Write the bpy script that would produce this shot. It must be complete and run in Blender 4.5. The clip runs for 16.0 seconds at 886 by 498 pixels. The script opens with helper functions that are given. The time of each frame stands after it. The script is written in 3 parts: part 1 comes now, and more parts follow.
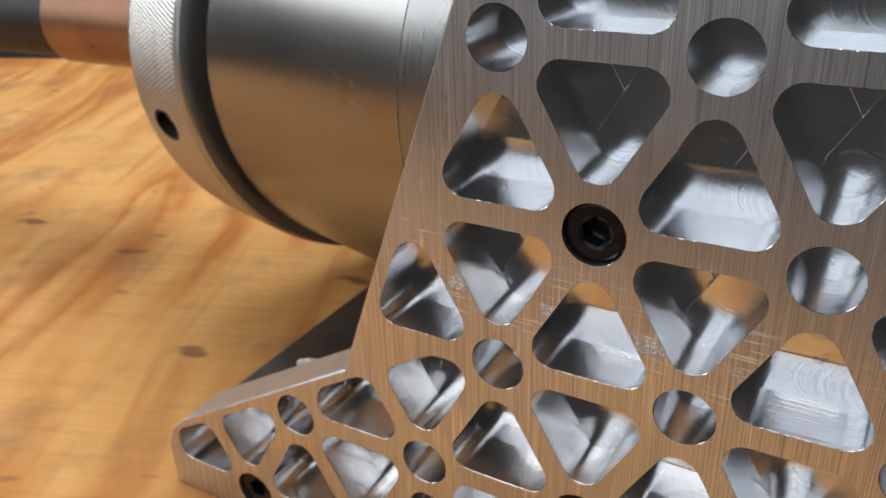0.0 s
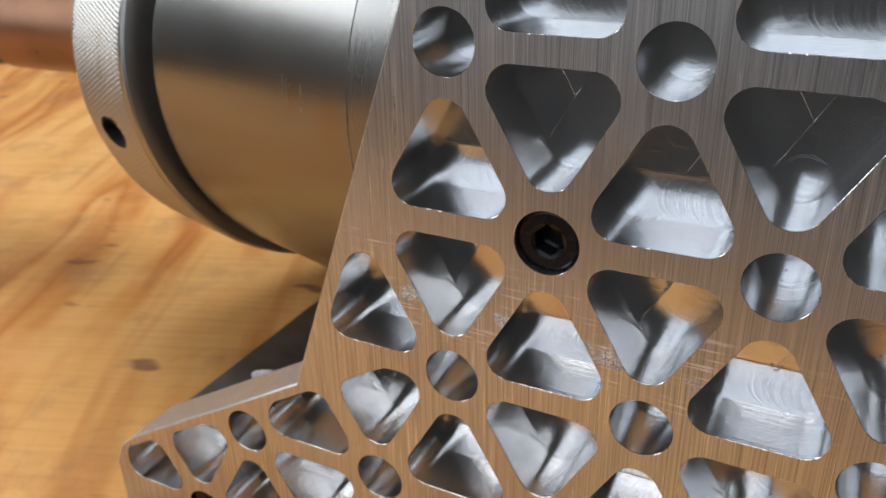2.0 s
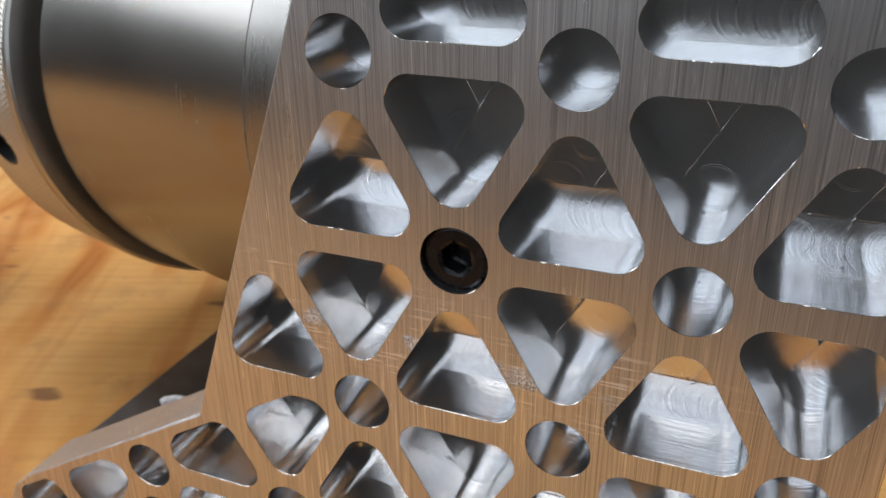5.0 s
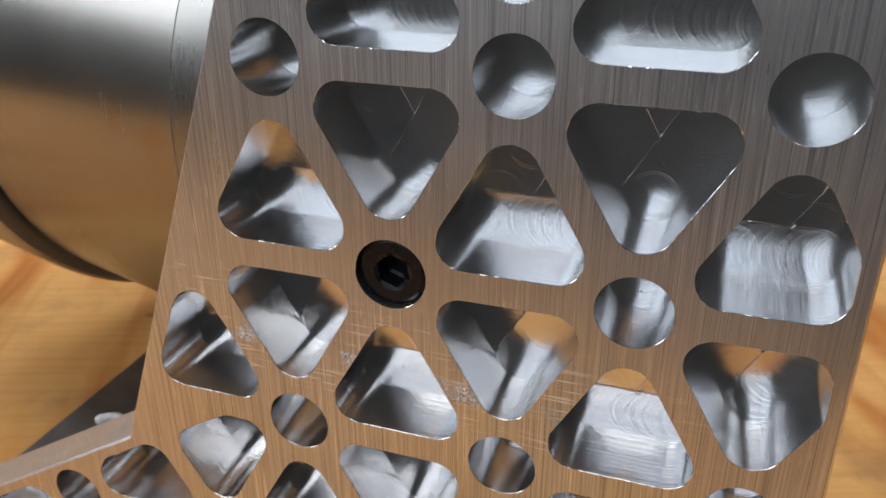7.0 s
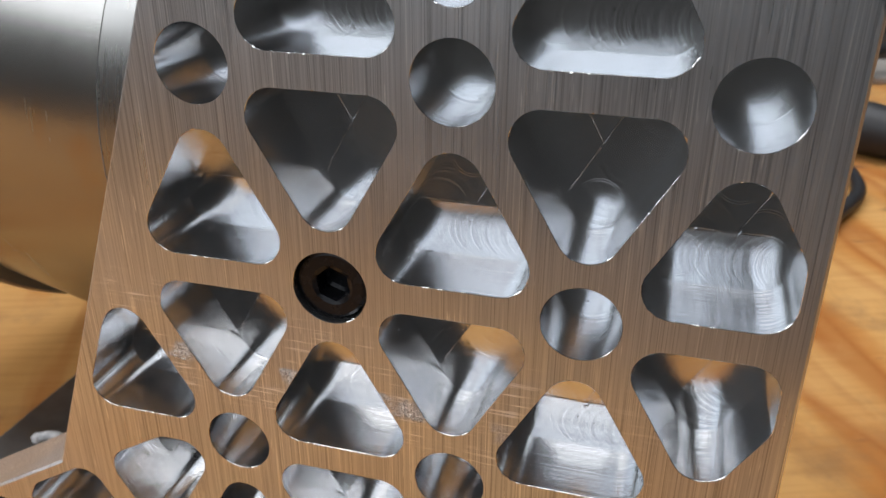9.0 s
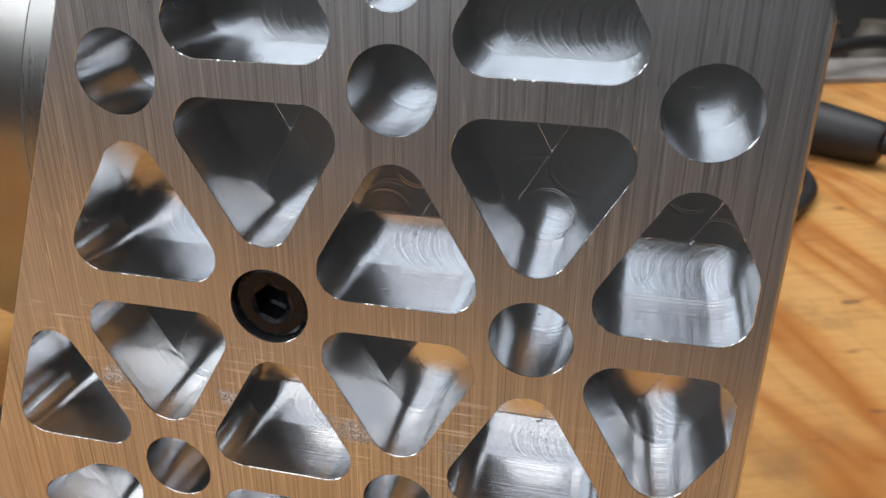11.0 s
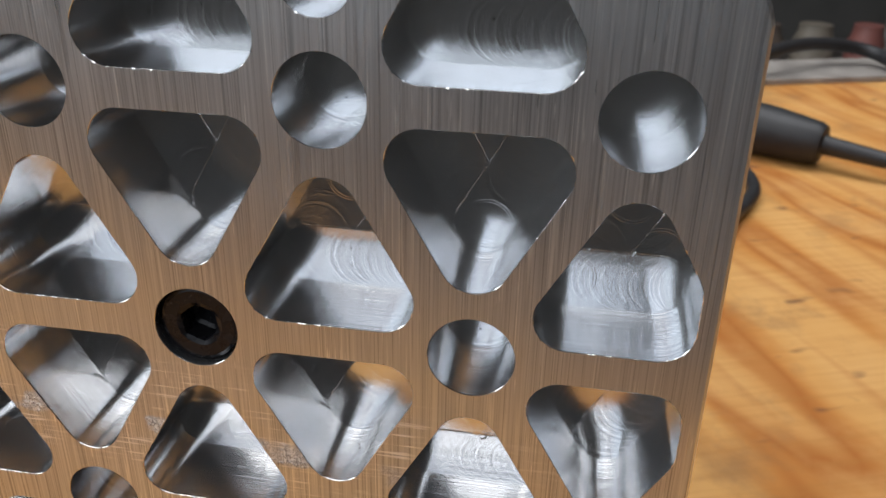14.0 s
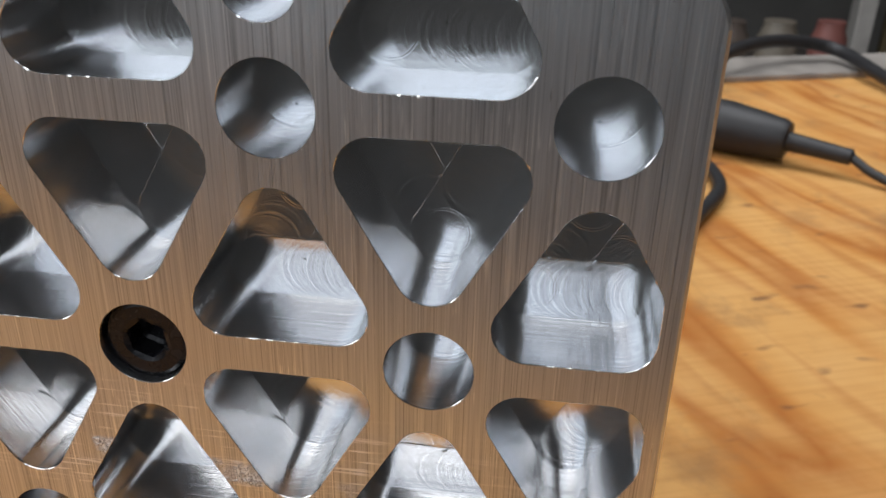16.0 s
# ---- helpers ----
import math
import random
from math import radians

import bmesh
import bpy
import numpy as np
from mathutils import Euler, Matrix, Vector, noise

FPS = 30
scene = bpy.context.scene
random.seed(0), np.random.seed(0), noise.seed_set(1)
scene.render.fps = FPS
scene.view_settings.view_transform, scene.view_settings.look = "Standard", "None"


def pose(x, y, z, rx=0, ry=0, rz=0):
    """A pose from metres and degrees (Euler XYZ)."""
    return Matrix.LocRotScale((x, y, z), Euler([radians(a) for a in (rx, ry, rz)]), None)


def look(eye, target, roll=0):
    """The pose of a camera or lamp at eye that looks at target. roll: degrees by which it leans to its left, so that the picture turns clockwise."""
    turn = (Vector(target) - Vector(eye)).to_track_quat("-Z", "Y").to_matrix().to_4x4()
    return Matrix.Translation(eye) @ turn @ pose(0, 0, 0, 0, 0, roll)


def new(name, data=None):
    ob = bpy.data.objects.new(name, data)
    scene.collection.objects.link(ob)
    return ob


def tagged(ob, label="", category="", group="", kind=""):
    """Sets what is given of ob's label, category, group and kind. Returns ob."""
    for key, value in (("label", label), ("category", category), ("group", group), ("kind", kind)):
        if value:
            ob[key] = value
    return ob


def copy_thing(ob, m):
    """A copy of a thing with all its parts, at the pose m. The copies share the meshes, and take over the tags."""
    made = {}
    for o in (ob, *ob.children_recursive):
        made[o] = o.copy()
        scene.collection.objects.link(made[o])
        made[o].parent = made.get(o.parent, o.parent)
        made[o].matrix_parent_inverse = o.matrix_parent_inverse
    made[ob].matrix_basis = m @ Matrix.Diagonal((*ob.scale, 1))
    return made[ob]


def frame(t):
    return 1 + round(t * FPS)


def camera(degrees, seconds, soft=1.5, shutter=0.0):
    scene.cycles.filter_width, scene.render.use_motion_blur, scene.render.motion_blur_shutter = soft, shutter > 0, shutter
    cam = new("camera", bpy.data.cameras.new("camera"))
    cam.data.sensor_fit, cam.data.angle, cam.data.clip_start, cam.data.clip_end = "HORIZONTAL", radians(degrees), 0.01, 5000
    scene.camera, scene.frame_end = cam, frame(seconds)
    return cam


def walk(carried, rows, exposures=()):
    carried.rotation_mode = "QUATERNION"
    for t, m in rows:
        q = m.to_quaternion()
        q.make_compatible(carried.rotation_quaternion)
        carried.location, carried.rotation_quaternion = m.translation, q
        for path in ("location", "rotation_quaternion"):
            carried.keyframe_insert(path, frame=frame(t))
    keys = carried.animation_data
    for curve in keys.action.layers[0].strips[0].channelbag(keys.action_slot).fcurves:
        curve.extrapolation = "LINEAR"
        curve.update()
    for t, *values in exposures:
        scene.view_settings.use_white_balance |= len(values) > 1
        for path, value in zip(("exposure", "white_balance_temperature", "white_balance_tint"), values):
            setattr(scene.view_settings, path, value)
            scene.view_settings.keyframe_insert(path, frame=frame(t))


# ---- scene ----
cam = camera(56.05, 16.0)
cam.data.dof.use_dof = True
cam.data.dof.focus_distance = 0.142
cam.data.dof.aperture_fstop = 40.0
PATH = [
    (0, (0.05281, -0.14905, 0.20077), (-0.03934, 0.00526, 0.11305), -2.056),
    (0.5, (0.05280, -0.14768, 0.20052), (-0.03802, 0.00749, 0.11291), -1.994),
    (1, (0.05256, -0.14594, 0.20030), (-0.03622, 0.01038, 0.11264), -1.870),
    (1.5, (0.05292, -0.14466, 0.20006), (-0.03409, 0.01279, 0.11266), -1.754),
    (2, (0.05300, -0.14310, 0.19982), (-0.03190, 0.01557, 0.11255), -1.644),
    (2.5, (0.05301, -0.14150, 0.19961), (-0.02957, 0.01846, 0.11246), -1.469),
    (3, (0.05304, -0.13983, 0.19961), (-0.02717, 0.02125, 0.11230), -1.425),
    (3.5, (0.05304, -0.13814, 0.19935), (-0.02477, 0.02414, 0.11210), -1.324),
    (4, (0.05312, -0.13649, 0.19932), (-0.02202, 0.02701, 0.11201), -1.174),
    (4.5, (0.05327, -0.13452, 0.19890), (-0.01918, 0.03035, 0.11190), -1.036),
    (5, (0.05372, -0.13256, 0.19833), (-0.01627, 0.03363, 0.11183), -0.905),
    (7.5, (0.05453, -0.12459, 0.19784), (-0.00222, 0.04650, 0.11119), -0.183),
    (8, (0.05476, -0.12328, 0.19791), (0.00054, 0.04858, 0.11117), -0.054),
    (8.5, (0.05507, -0.12150, 0.19764), (0.00290, 0.05109, 0.11108), 0.038),
    (9, (0.05519, -0.11979, 0.19751), (0.00572, 0.05358, 0.11095), 0.198),
    (11.5, (0.05652, -0.11177, 0.19689), (0.01844, 0.06464, 0.11068), 0.716),
    (12, (0.05681, -0.11062, 0.19692), (0.02119, 0.06629, 0.11070), 0.895),
    (12.5, (0.05712, -0.10975, 0.19688), (0.02341, 0.06757, 0.11073), 0.986),
    (13, (0.05724, -0.10897, 0.19692), (0.02550, 0.06871, 0.11077), 1.108),
    (13.5, (0.05766, -0.10820, 0.19684), (0.02724, 0.06977, 0.11081), 1.194),
    (14, (0.05761, -0.10703, 0.19642), (0.02821, 0.07131, 0.11079), 1.195),
    (14.5, (0.05774, -0.10618, 0.19670), (0.03026, 0.07227, 0.11069), 1.284),
    (15, (0.05815, -0.10497, 0.19674), (0.03238, 0.07375, 0.11073), 1.305),
    (15.5, (0.05874, -0.10360, 0.19663), (0.03456, 0.07532, 0.11060), 1.443),
    (16, (0.05936, -0.10246, 0.19662), (0.03664, 0.07664, 0.11056), 1.446),
]
walk(cam, [(t, look(eye, target, roll)) for t, eye, target, roll in PATH])

# ---- world, light, exposure ----
scene.view_settings.exposure = -0.26
world = bpy.data.worlds.new("world")
scene.world = world
world.use_nodes = True
sky = world.node_tree.nodes.new("ShaderNodeTexSky")
sky.sky_type, sky.sun_disc, sky.sun_elevation, sky.sun_rotation = "NISHITA", False, radians(45), radians(200)
world.node_tree.links.new(sky.outputs[0], world.node_tree.nodes["Background"].inputs[0])
world.node_tree.nodes["Background"].inputs[1].default_value = 0.1

MM = 0.001
BENCH = 0.127  # height of the centre of the first screw over the bench top
FLOOR, CEIL = -0.90, 1.65


def area_lamp(name, place, aim, width, height, watts, colour):
    data = bpy.data.lights.new(name, "AREA")
    data.shape, data.size, data.size_y, data.energy, data.color = "RECTANGLE", width, height, watts, colour
    ob = new(name, data)
    ob.matrix_world = look(place, aim)
    return ob


SKYLIGHT = (-0.15, 0.55, 2.4, 1.2)  # centre x, y, width, depth of the opening in the ceiling
WINDOW = (-2.05, -0.95, 1.21, 2.4, 1.62)  # wall y, centre x, centre z, width, height
area_lamp("skylight_daylight", (SKYLIGHT[0], SKYLIGHT[1], CEIL + 0.09), (SKYLIGHT[0], SKYLIGHT[1], 0), SKYLIGHT[2], SKYLIGHT[3], 48, (0.97, 0.98, 1.0))
FRONT_FILL = (-0.65, -1.40, 2.6, 0.9)  # the same for a second opening, added before the bench to brighten low pockets
area_lamp("front_fill_light", (FRONT_FILL[0], FRONT_FILL[1], CEIL + 0.09), (FRONT_FILL[0], FRONT_FILL[1], 0), FRONT_FILL[2], FRONT_FILL[3], 19, (0.94, 0.975, 1.0))
area_lamp("window_daylight", (WINDOW[1], WINDOW[0] - 0.09, WINDOW[2]), (WINDOW[1], 0, WINDOW[2]), WINDOW[3], WINDOW[4], 15.5, (0.87, 0.935, 1.0))
SIDE = (-2.2, -0.60, 1.10, 2.4, 0.95)  # wall x, centre y, centre z, width, height
area_lamp("side_window_daylight", (SIDE[0] - 0.09, SIDE[1], SIDE[2]), (0, SIDE[1], SIDE[2]), SIDE[3], SIDE[4], 36, (0.95, 0.975, 1.0))


# ---- materials ----
class Nodes:
    """Small helper that builds one node material."""

    def __init__(self, name, metallic=0.0, roughness=0.5, colour=(0.5, 0.5, 0.5)):
        self.mat = bpy.data.materials.new(name)
        self.mat.use_nodes = True
        self.tree = self.mat.node_tree
        self.shader = self.tree.nodes["Principled BSDF"]
        self.set(self.shader, "Metallic", metallic)
        self.set(self.shader, "Roughness", roughness)
        self.set(self.shader, "Base Color", (*colour, 1))
        self.bumped = None

    def set(self, node, key, value):
        if hasattr(value, "is_output"):
            self.tree.links.new(value, node.inputs[key])
        else:
            node.inputs[key].default_value = value

    def add(self, kind, props=None, **inputs):
        node = self.tree.nodes.new("ShaderNode" + kind)
        if props and "operation" in props:
            node.operation = props["operation"]
        if props and "data_type" in props:
            node.data_type = props["data_type"]
        for key, value in inputs.items():
            self.set(node, key.replace("_", " "), value)
        return node

    def coords(self, scale=(1, 1, 1), turn=(0, 0, 0), kind="Object"):
        tc = self.add("TexCoord")
        mp = self.add("Mapping")
        self.set(mp, "Vector", tc.outputs[kind])
        self.set(mp, "Scale", scale)
        self.set(mp, "Rotation", turn)
        return mp.outputs[0]

    def noise(self, vector, scale, detail=4.0, rough=0.55):
        return self.add("TexNoise", Vector=vector, Scale=scale, Detail=detail, Roughness=rough).outputs["Fac"]

    def ramp(self, fac, stops):
        node = self.add("ValToRGB", Fac=fac)
        els = node.color_ramp.elements
        while len(els) < len(stops):
            els.new(0.5)
        for el, (pos, col) in zip(els, stops):
            el.position = pos
            el.color = (*col, 1) if len(col) == 3 else col
        return node.outputs[0]

    def grey(self, fac, lo, hi, a=0.0, b=1.0):
        node = self.add("MapRange")
        for key, value in (("Value", fac), ("From Min", lo), ("From Max", hi), ("To Min", a), ("To Max", b)):
            self.set(node, key, value)
        return node.outputs[0]

    def math(self, op, a, b=0.0):
        node = self.add("Math", {"operation": op})
        self.set(node, 0, a)
        self.set(node, 1, b)
        return node.outputs[0]

    def mix(self, fac, a, b):
        node = self.add("Mix", {"data_type": "RGBA"})
        self.set(node, 0, fac)
        self.set(node, 6, a if hasattr(a, "is_output") else (*a, 1))
        self.set(node, 7, b if hasattr(b, "is_output") else (*b, 1))
        return node.outputs[2]

    def bump(self, height, strength, distance):
        node = self.add("Bump", Height=height, Strength=strength, Distance=distance)
        if self.bumped is not None:
            self.set(node, "Normal", self.bumped)
        self.bumped = node.outputs[0]
        self.set(self.shader, "Normal", self.bumped)

    def out(self, key, value):
        self.set(self.shader, key, value)
        return self


def brushed_face():
    n = Nodes("brushed_aluminium_face", 0.92, 0.33, (0.66, 0.65, 0.64))
    fine = n.noise(n.coords((1, 1, 0.010)), 2600, 3)
    coarse = n.noise(n.coords((1, 1, 0.016)), 520, 4)
    blot = n.noise(n.coords(), 26, 5)
    rough = n.math("ADD", n.grey(fine, 0.3, 0.7, 0.27, 0.40), n.grey(blot, 0.35, 0.65, -0.03, 0.07))
    # long light scratches along the grain, some bundled
    streak = n.grey(n.noise(n.coords((1, 1, 0.022)), 1100, 2), 0.575, 0.64)
    worn = n.math("MULTIPLY", streak, n.grey(n.noise(n.coords((1, 1, 0.35)), 60, 3), 0.47, 0.66))
    single = n.math("MULTIPLY", n.grey(n.noise(n.coords((1, 1, 0.05)), 2400, 1), 0.66, 0.72), n.grey(n.noise(n.coords(), 70, 2), 0.5, 0.6))
    worn = n.math("MAXIMUM", worn, single)
    # hair-fine grinding lines, dark and light, and a few thin bright scratches
    hair = n.noise(n.coords((1, 1, 0.003)), 4800, 2)
    thin = n.math("MULTIPLY", n.grey(n.noise(n.coords((1, 1, 0.006)), 3000, 1), 0.645, 0.69), n.grey(n.noise(n.coords((1, 1, 0.4)), 55, 3), 0.45, 0.55))
    worn = n.math("MAXIMUM", worn, thin)
    dark_hair = n.math("MULTIPLY", n.grey(hair, 0.46, 0.36), 0.62)
    light_hair = n.math("MULTIPLY", n.grey(hair, 0.58, 0.70), 0.45)
    # rub marks across the grain, and a galled line through them
    tc = n.add("TexCoord")
    xyz = n.add("SeparateXYZ", Vector=tc.outputs["Object"])
    x, z = xyz.outputs[0], xyz.outputs[2]
    level = n.math("ADD", z, n.math("MULTIPLY", x, 0.10))
    across = n.grey(n.noise(n.coords((0.05, 1, 1), (0, radians(5.7), 0)), 1500, 2), 0.56, 0.64)
    zone = n.math("MULTIPLY", n.grey(level, -0.033, -0.029), n.grey(level, -0.005, -0.012))
    zone = n.math("MULTIPLY", zone, n.math("MULTIPLY", n.grey(x, -0.052, -0.046), n.grey(x, 0.068, 0.035)))
    rubs = n.math("MULTIPLY", n.math("MULTIPLY", across, zone), n.grey(n.noise(n.coords(), 110, 3), 0.40, 0.56))
    line = n.math("ABSOLUTE", n.math("ADD", level, 0.0222))
    gall = n.math("MULTIPLY", n.grey(line, 0.0026, 0.0016), n.grey(n.noise(n.coords(), 95, 2), 0.45, 0.52))
    gall = n.math("MULTIPLY", gall, n.math("MULTIPLY", n.grey(x, -0.046, -0.040), n.grey(x, 0.036, 0.028)))
    crust = n.noise(n.coords(), 1300, 4)
    marks = n.math("MINIMUM", n.math("ADD", n.math("MULTIPLY", worn, 0.95), n.math("ADD", rubs, n.math("MULTIPLY", gall, 0.6))), 1.0)
    n.out("Roughness", n.math("ADD", rough, n.math("MULTIPLY", n.math("MAXIMUM", rubs, gall), 0.22)))
    tone = n.ramp(coarse, [(0.30, (0.61, 0.62, 0.635)), (0.5, (0.67, 0.68, 0.695)), (0.72, (0.72, 0.73, 0.745))])
    tone = n.mix(n.math("MULTIPLY", n.grey(fine, 0.35, 0.65), 0.45), tone, (0.38, 0.39, 0.40))
    tone = n.mix(dark_hair, tone, (0.22, 0.225, 0.235))
    tone = n.mix(light_hair, tone, (0.88, 0.885, 0.89))
    tone = n.mix(n.math("MULTIPLY", marks, 0.95), tone, (0.93, 0.93, 0.92))
    torn = n.math("MULTIPLY", gall, n.grey(n.math("ABSOLUTE", n.math("SUBTRACT", crust, 0.52)), 0.035, 0.015))
    n.out("Base Color", n.mix(n.math("MULTIPLY", torn, 0.7), tone, (0.10, 0.09, 0.08)))
    n.bump(fine, 0.32, 0.00006)
    n.bump(coarse, 0.05, 0.0001)
    n.bump(marks, 0.06, 0.00012)
    n.bump(n.math("MULTIPLY", gall, n.grey(crust, 0.35, 0.65)), 0.8, 0.0003)
    return n.mat


def milled():
    n = Nodes("milled_aluminium", 0.95, 0.2, (0.80, 0.81, 0.83))
    tool = n.add("Attribute")
    tool.attribute_name = "tool_path"
    lines = n.add("TexNoise", Scale=1.7, Detail=3.0)
    lines.noise_dimensions = "1D"
    n.set(lines, "W", tool.outputs["Fac"])
    lines = lines.outputs["Fac"]
    plunge = n.add("Attribute")
    plunge.attribute_name = "plunge"
    circle = n.math("ABSOLUTE", n.math("SUBTRACT", n.math("ABSOLUTE", n.math("SUBTRACT", plunge.outputs["Fac"], 3.9)), 0.22))
    circle = n.grey(circle, 0.13, 0.03)
    blot = n.noise(n.coords(), 170, 4)
    chatter = n.noise(n.coords(), 900, 3)
    specks = n.grey(n.noise(n.coords(), 1400, 1), 0.76, 0.80)
    # the floors, swept by the face of the cutter, are duller than the walls
    facing = n.add("SeparateXYZ", Vector=n.add("NewGeometry").outputs["Normal"]).outputs[1]
    floor_part = n.grey(n.math("ABSOLUTE", facing), 0.85, 0.95)
    base = n.math("ADD", n.grey(blot, 0.3, 0.7, 0.09, 0.14), n.math("MULTIPLY", floor_part, 0.03))
    n.out("Roughness", n.math("ADD", base, n.grey(lines, 0.3, 0.7, -0.03, 0.05)))
    fine = n.add("TexNoise", Scale=5.5, Detail=2.0)
    fine.noise_dimensions = "1D"
    n.set(fine, "W", tool.outputs["Fac"])
    fine = fine.outputs["Fac"]
    mixed = n.add("Mix", A=n.grey(lines, 0.35, 0.7), B=n.grey(fine, 0.2, 0.8), Factor=n.grey(floor_part, 0, 1, 0.2, 0.5)).outputs[0]
    tone = n.mix(mixed, (0.56, 0.565, 0.575), (0.87, 0.88, 0.89))
    n.out("Base Color", n.mix(specks, tone, (0.12, 0.11, 0.11)))
    n.bump(lines, n.grey(floor_part, 0, 1, 0.60, 0.16), 0.00005)
    n.bump(fine, 0.08, 0.00003)
    n.bump(n.noise(n.coords((1, 0.06, 1)), 240, 5, 0.6), n.grey(floor_part, 0, 1, 0.42, 0.16), 0.0002)
    n.bump(circle, 0.12, 0.00009)
    n.bump(chatter, 0.16, 0.00003)
    return n.mat


def steel(name, colour, rough, scale=900):
    n = Nodes(name, 1.0, rough, colour)
    grain = n.noise(n.coords((1, 0.004, 0.004)), scale, 3)
    blot = n.noise(n.coords(), 45, 5)
    n.out("Roughness", n.math("ADD", n.grey(grain, 0.3, 0.7, rough - 0.01, rough + 0.01), n.grey(blot, 0.4, 0.7, 0, 0.03)))
    stain = n.math("MULTIPLY", n.grey(n.noise(n.coords(), 38, 5, 0.6), 0.58, 0.70), 0.55)
    dark = tuple(c * 0.97 for c in colour)
    n.out("Base Color", n.mix(stain, n.mix(n.grey(grain, 0.3, 0.7), dark, colour), (0.28, 0.20, 0.12)))
    n.bump(grain, 0.05, 0.00003)
    return n.mat


def plywood():
    n = Nodes("plywood", 0.0, 0.75)
    n.out("Specular IOR Level", 0.22)
    turned = (0, 0, radians(-96))
    base = n.coords((1, 1, 1), turned)
    warp = n.noise(base, 4.0, 2)
    shift = n.add("VectorMath", {"operation": "MULTIPLY_ADD"})
    n.set(shift, 0, n.add("CombineXYZ", Y=warp).outputs[0])
    n.set(shift, 1, (0, 0.05, 0))
    n.set(shift, 2, base)
    flat = n.add("Mapping", Vector=shift.outputs[0], Scale=(0.16, 1, 1)).outputs[0]
    rings = n.noise(flat, 21, 2, 0.45)
    fibre = n.noise(n.coords((0.04, 1, 1), turned), 300, 4)
    patch = n.noise(base, 20, 5, 0.6)
    colour = n.ramp(rings, [(0.32, (0.650, 0.350, 0.115)), (0.46, (0.620, 0.315, 0.094)), (0.53, (0.530, 0.225, 0.054)), (0.58, (0.400, 0.135, 0.026)), (0.64, (0.575, 0.275, 0.080)), (0.75, (0.650, 0.358, 0.120))])
    colour = n.mix(n.math("MULTIPLY", n.grey(patch, 0.45, 0.65), 0.35), colour, (0.690, 0.405, 0.160))
    colour = n.mix(n.math("MULTIPLY", n.grey(fibre, 0.45, 0.75), 0.38), colour, (0.430, 0.195, 0.056))
    bands = n.noise(n.add("Mapping", Vector=shift.outputs[0], Scale=(0.10, 1, 1)).outputs[0], 44, 2, 0.5)
    colour = n.mix(n.math("MULTIPLY", n.grey(bands, 0.53, 0.64), 0.45), colour, (0.400, 0.135, 0.026))
    dirt = n.math("MULTIPLY", n.grey(n.noise(base, 15, 6, 0.65), 0.52, 0.68), 0.60)
    colour = n.mix(dirt, colour, (0.270, 0.145, 0.064))
    stain = n.math("MULTIPLY", n.grey(n.noise(n.coords((0.4, 1, 1), turned), 60, 2), 0.66, 0.73), 0.75)
    n.out("Base Color", n.mix(stain, colour, (0.144, 0.063, 0.035)))
    n.out("Roughness", n.grey(fibre, 0.3, 0.7, 0.66, 0.84))
    n.bump(fibre, 0.2, 0.0003)
    return n.mat


def plain(name, colour, rough, metallic=0.0, scale=60, depth=0.15):
    n = Nodes(name, metallic, rough, colour)
    f = n.noise(n.coords(), scale, 5)
    dark = tuple(c * (1 - depth * 2) for c in colour)
    n.out("Base Color", n.mix(n.grey(f, 0.35, 0.65), dark, colour))
    n.out("Roughness", n.grey(f, 0.3, 0.7, max(rough - 0.08, 0.03), min(rough + 0.08, 1)))
    return n.mat


M_FACE, M_MILLED = brushed_face(), milled()
M_STEEL = steel("satin_steel", (0.28, 0.275, 0.262), 0.24)
M_RING = steel("knurled_steel", (0.50, 0.49, 0.46), 0.32)
M_FLANGE = steel("ground_steel_band", (0.26, 0.257, 0.249), 0.27)
# shade of the neck and the pin hole, put into a near-black colour
M_RECESS_SHADE = plain("recess_shade_steel", (0.006, 0.0055, 0.005), 0.85, 0.0)
M_COPPER = plain("brown_varnished_copper", (0.40, 0.20, 0.11), 0.35, 0.5, 30)
M_BLACK = plain("black_rubber", (0.022, 0.022, 0.024), 0.5, 0, 200)
M_SCREW = plain("black_oxide_steel", (0.010, 0.010, 0.012), 0.25, 0.0, 400)
M_SCREW.node_tree.nodes["Principled BSDF"].inputs["Specular IOR Level"].default_value = 0.25
M_PLY = plywood()
M_BASE = plain("dark_grey_steel_plate", (0.16, 0.155, 0.15), 0.42, 0.8, 80)
M_WALL = plain("workshop_wall_paint", (0.115, 0.111, 0.104), 0.8, 0, 4)
M_CEIL = plain("workshop_ceiling_paint", (0.16, 0.16, 0.155), 0.8, 0, 4)
M_FLOOR = plain("concrete_floor", (0.09, 0.086, 0.082), 0.7, 0, 6)
M_WHITE = plain("white_plastic", (0.88, 0.86, 0.85), 0.4, 0, 300)


# ---- building helpers ----
def link(name, bm, material, parent=None, label="", smooth=True):
    mesh = bpy.data.meshes.new(name)
    bm.normal_update()
    for f in bm.faces:
        f.smooth = smooth
    if smooth:
        for e in bm.edges:
            if len(e.link_faces) == 2 and e.calc_face_angle(0) > radians(32):
                e.smooth = False
    bm.to_mesh(mesh)
    bm.free()
    mesh.materials.append(material)
    ob = new(name, mesh)
    if parent is not None:
        ob.parent = parent
    if label:
        ob["label"] = label
    return ob


def part(name, bm, material, parent, label="", smooth=False):
    return link(name, bm, material, parent, label, smooth)


def empty(name, place=(0, 0, 0)):
    ob = new(name)
    ob.empty_display_size = 0.01
    ob.location = place
    return ob


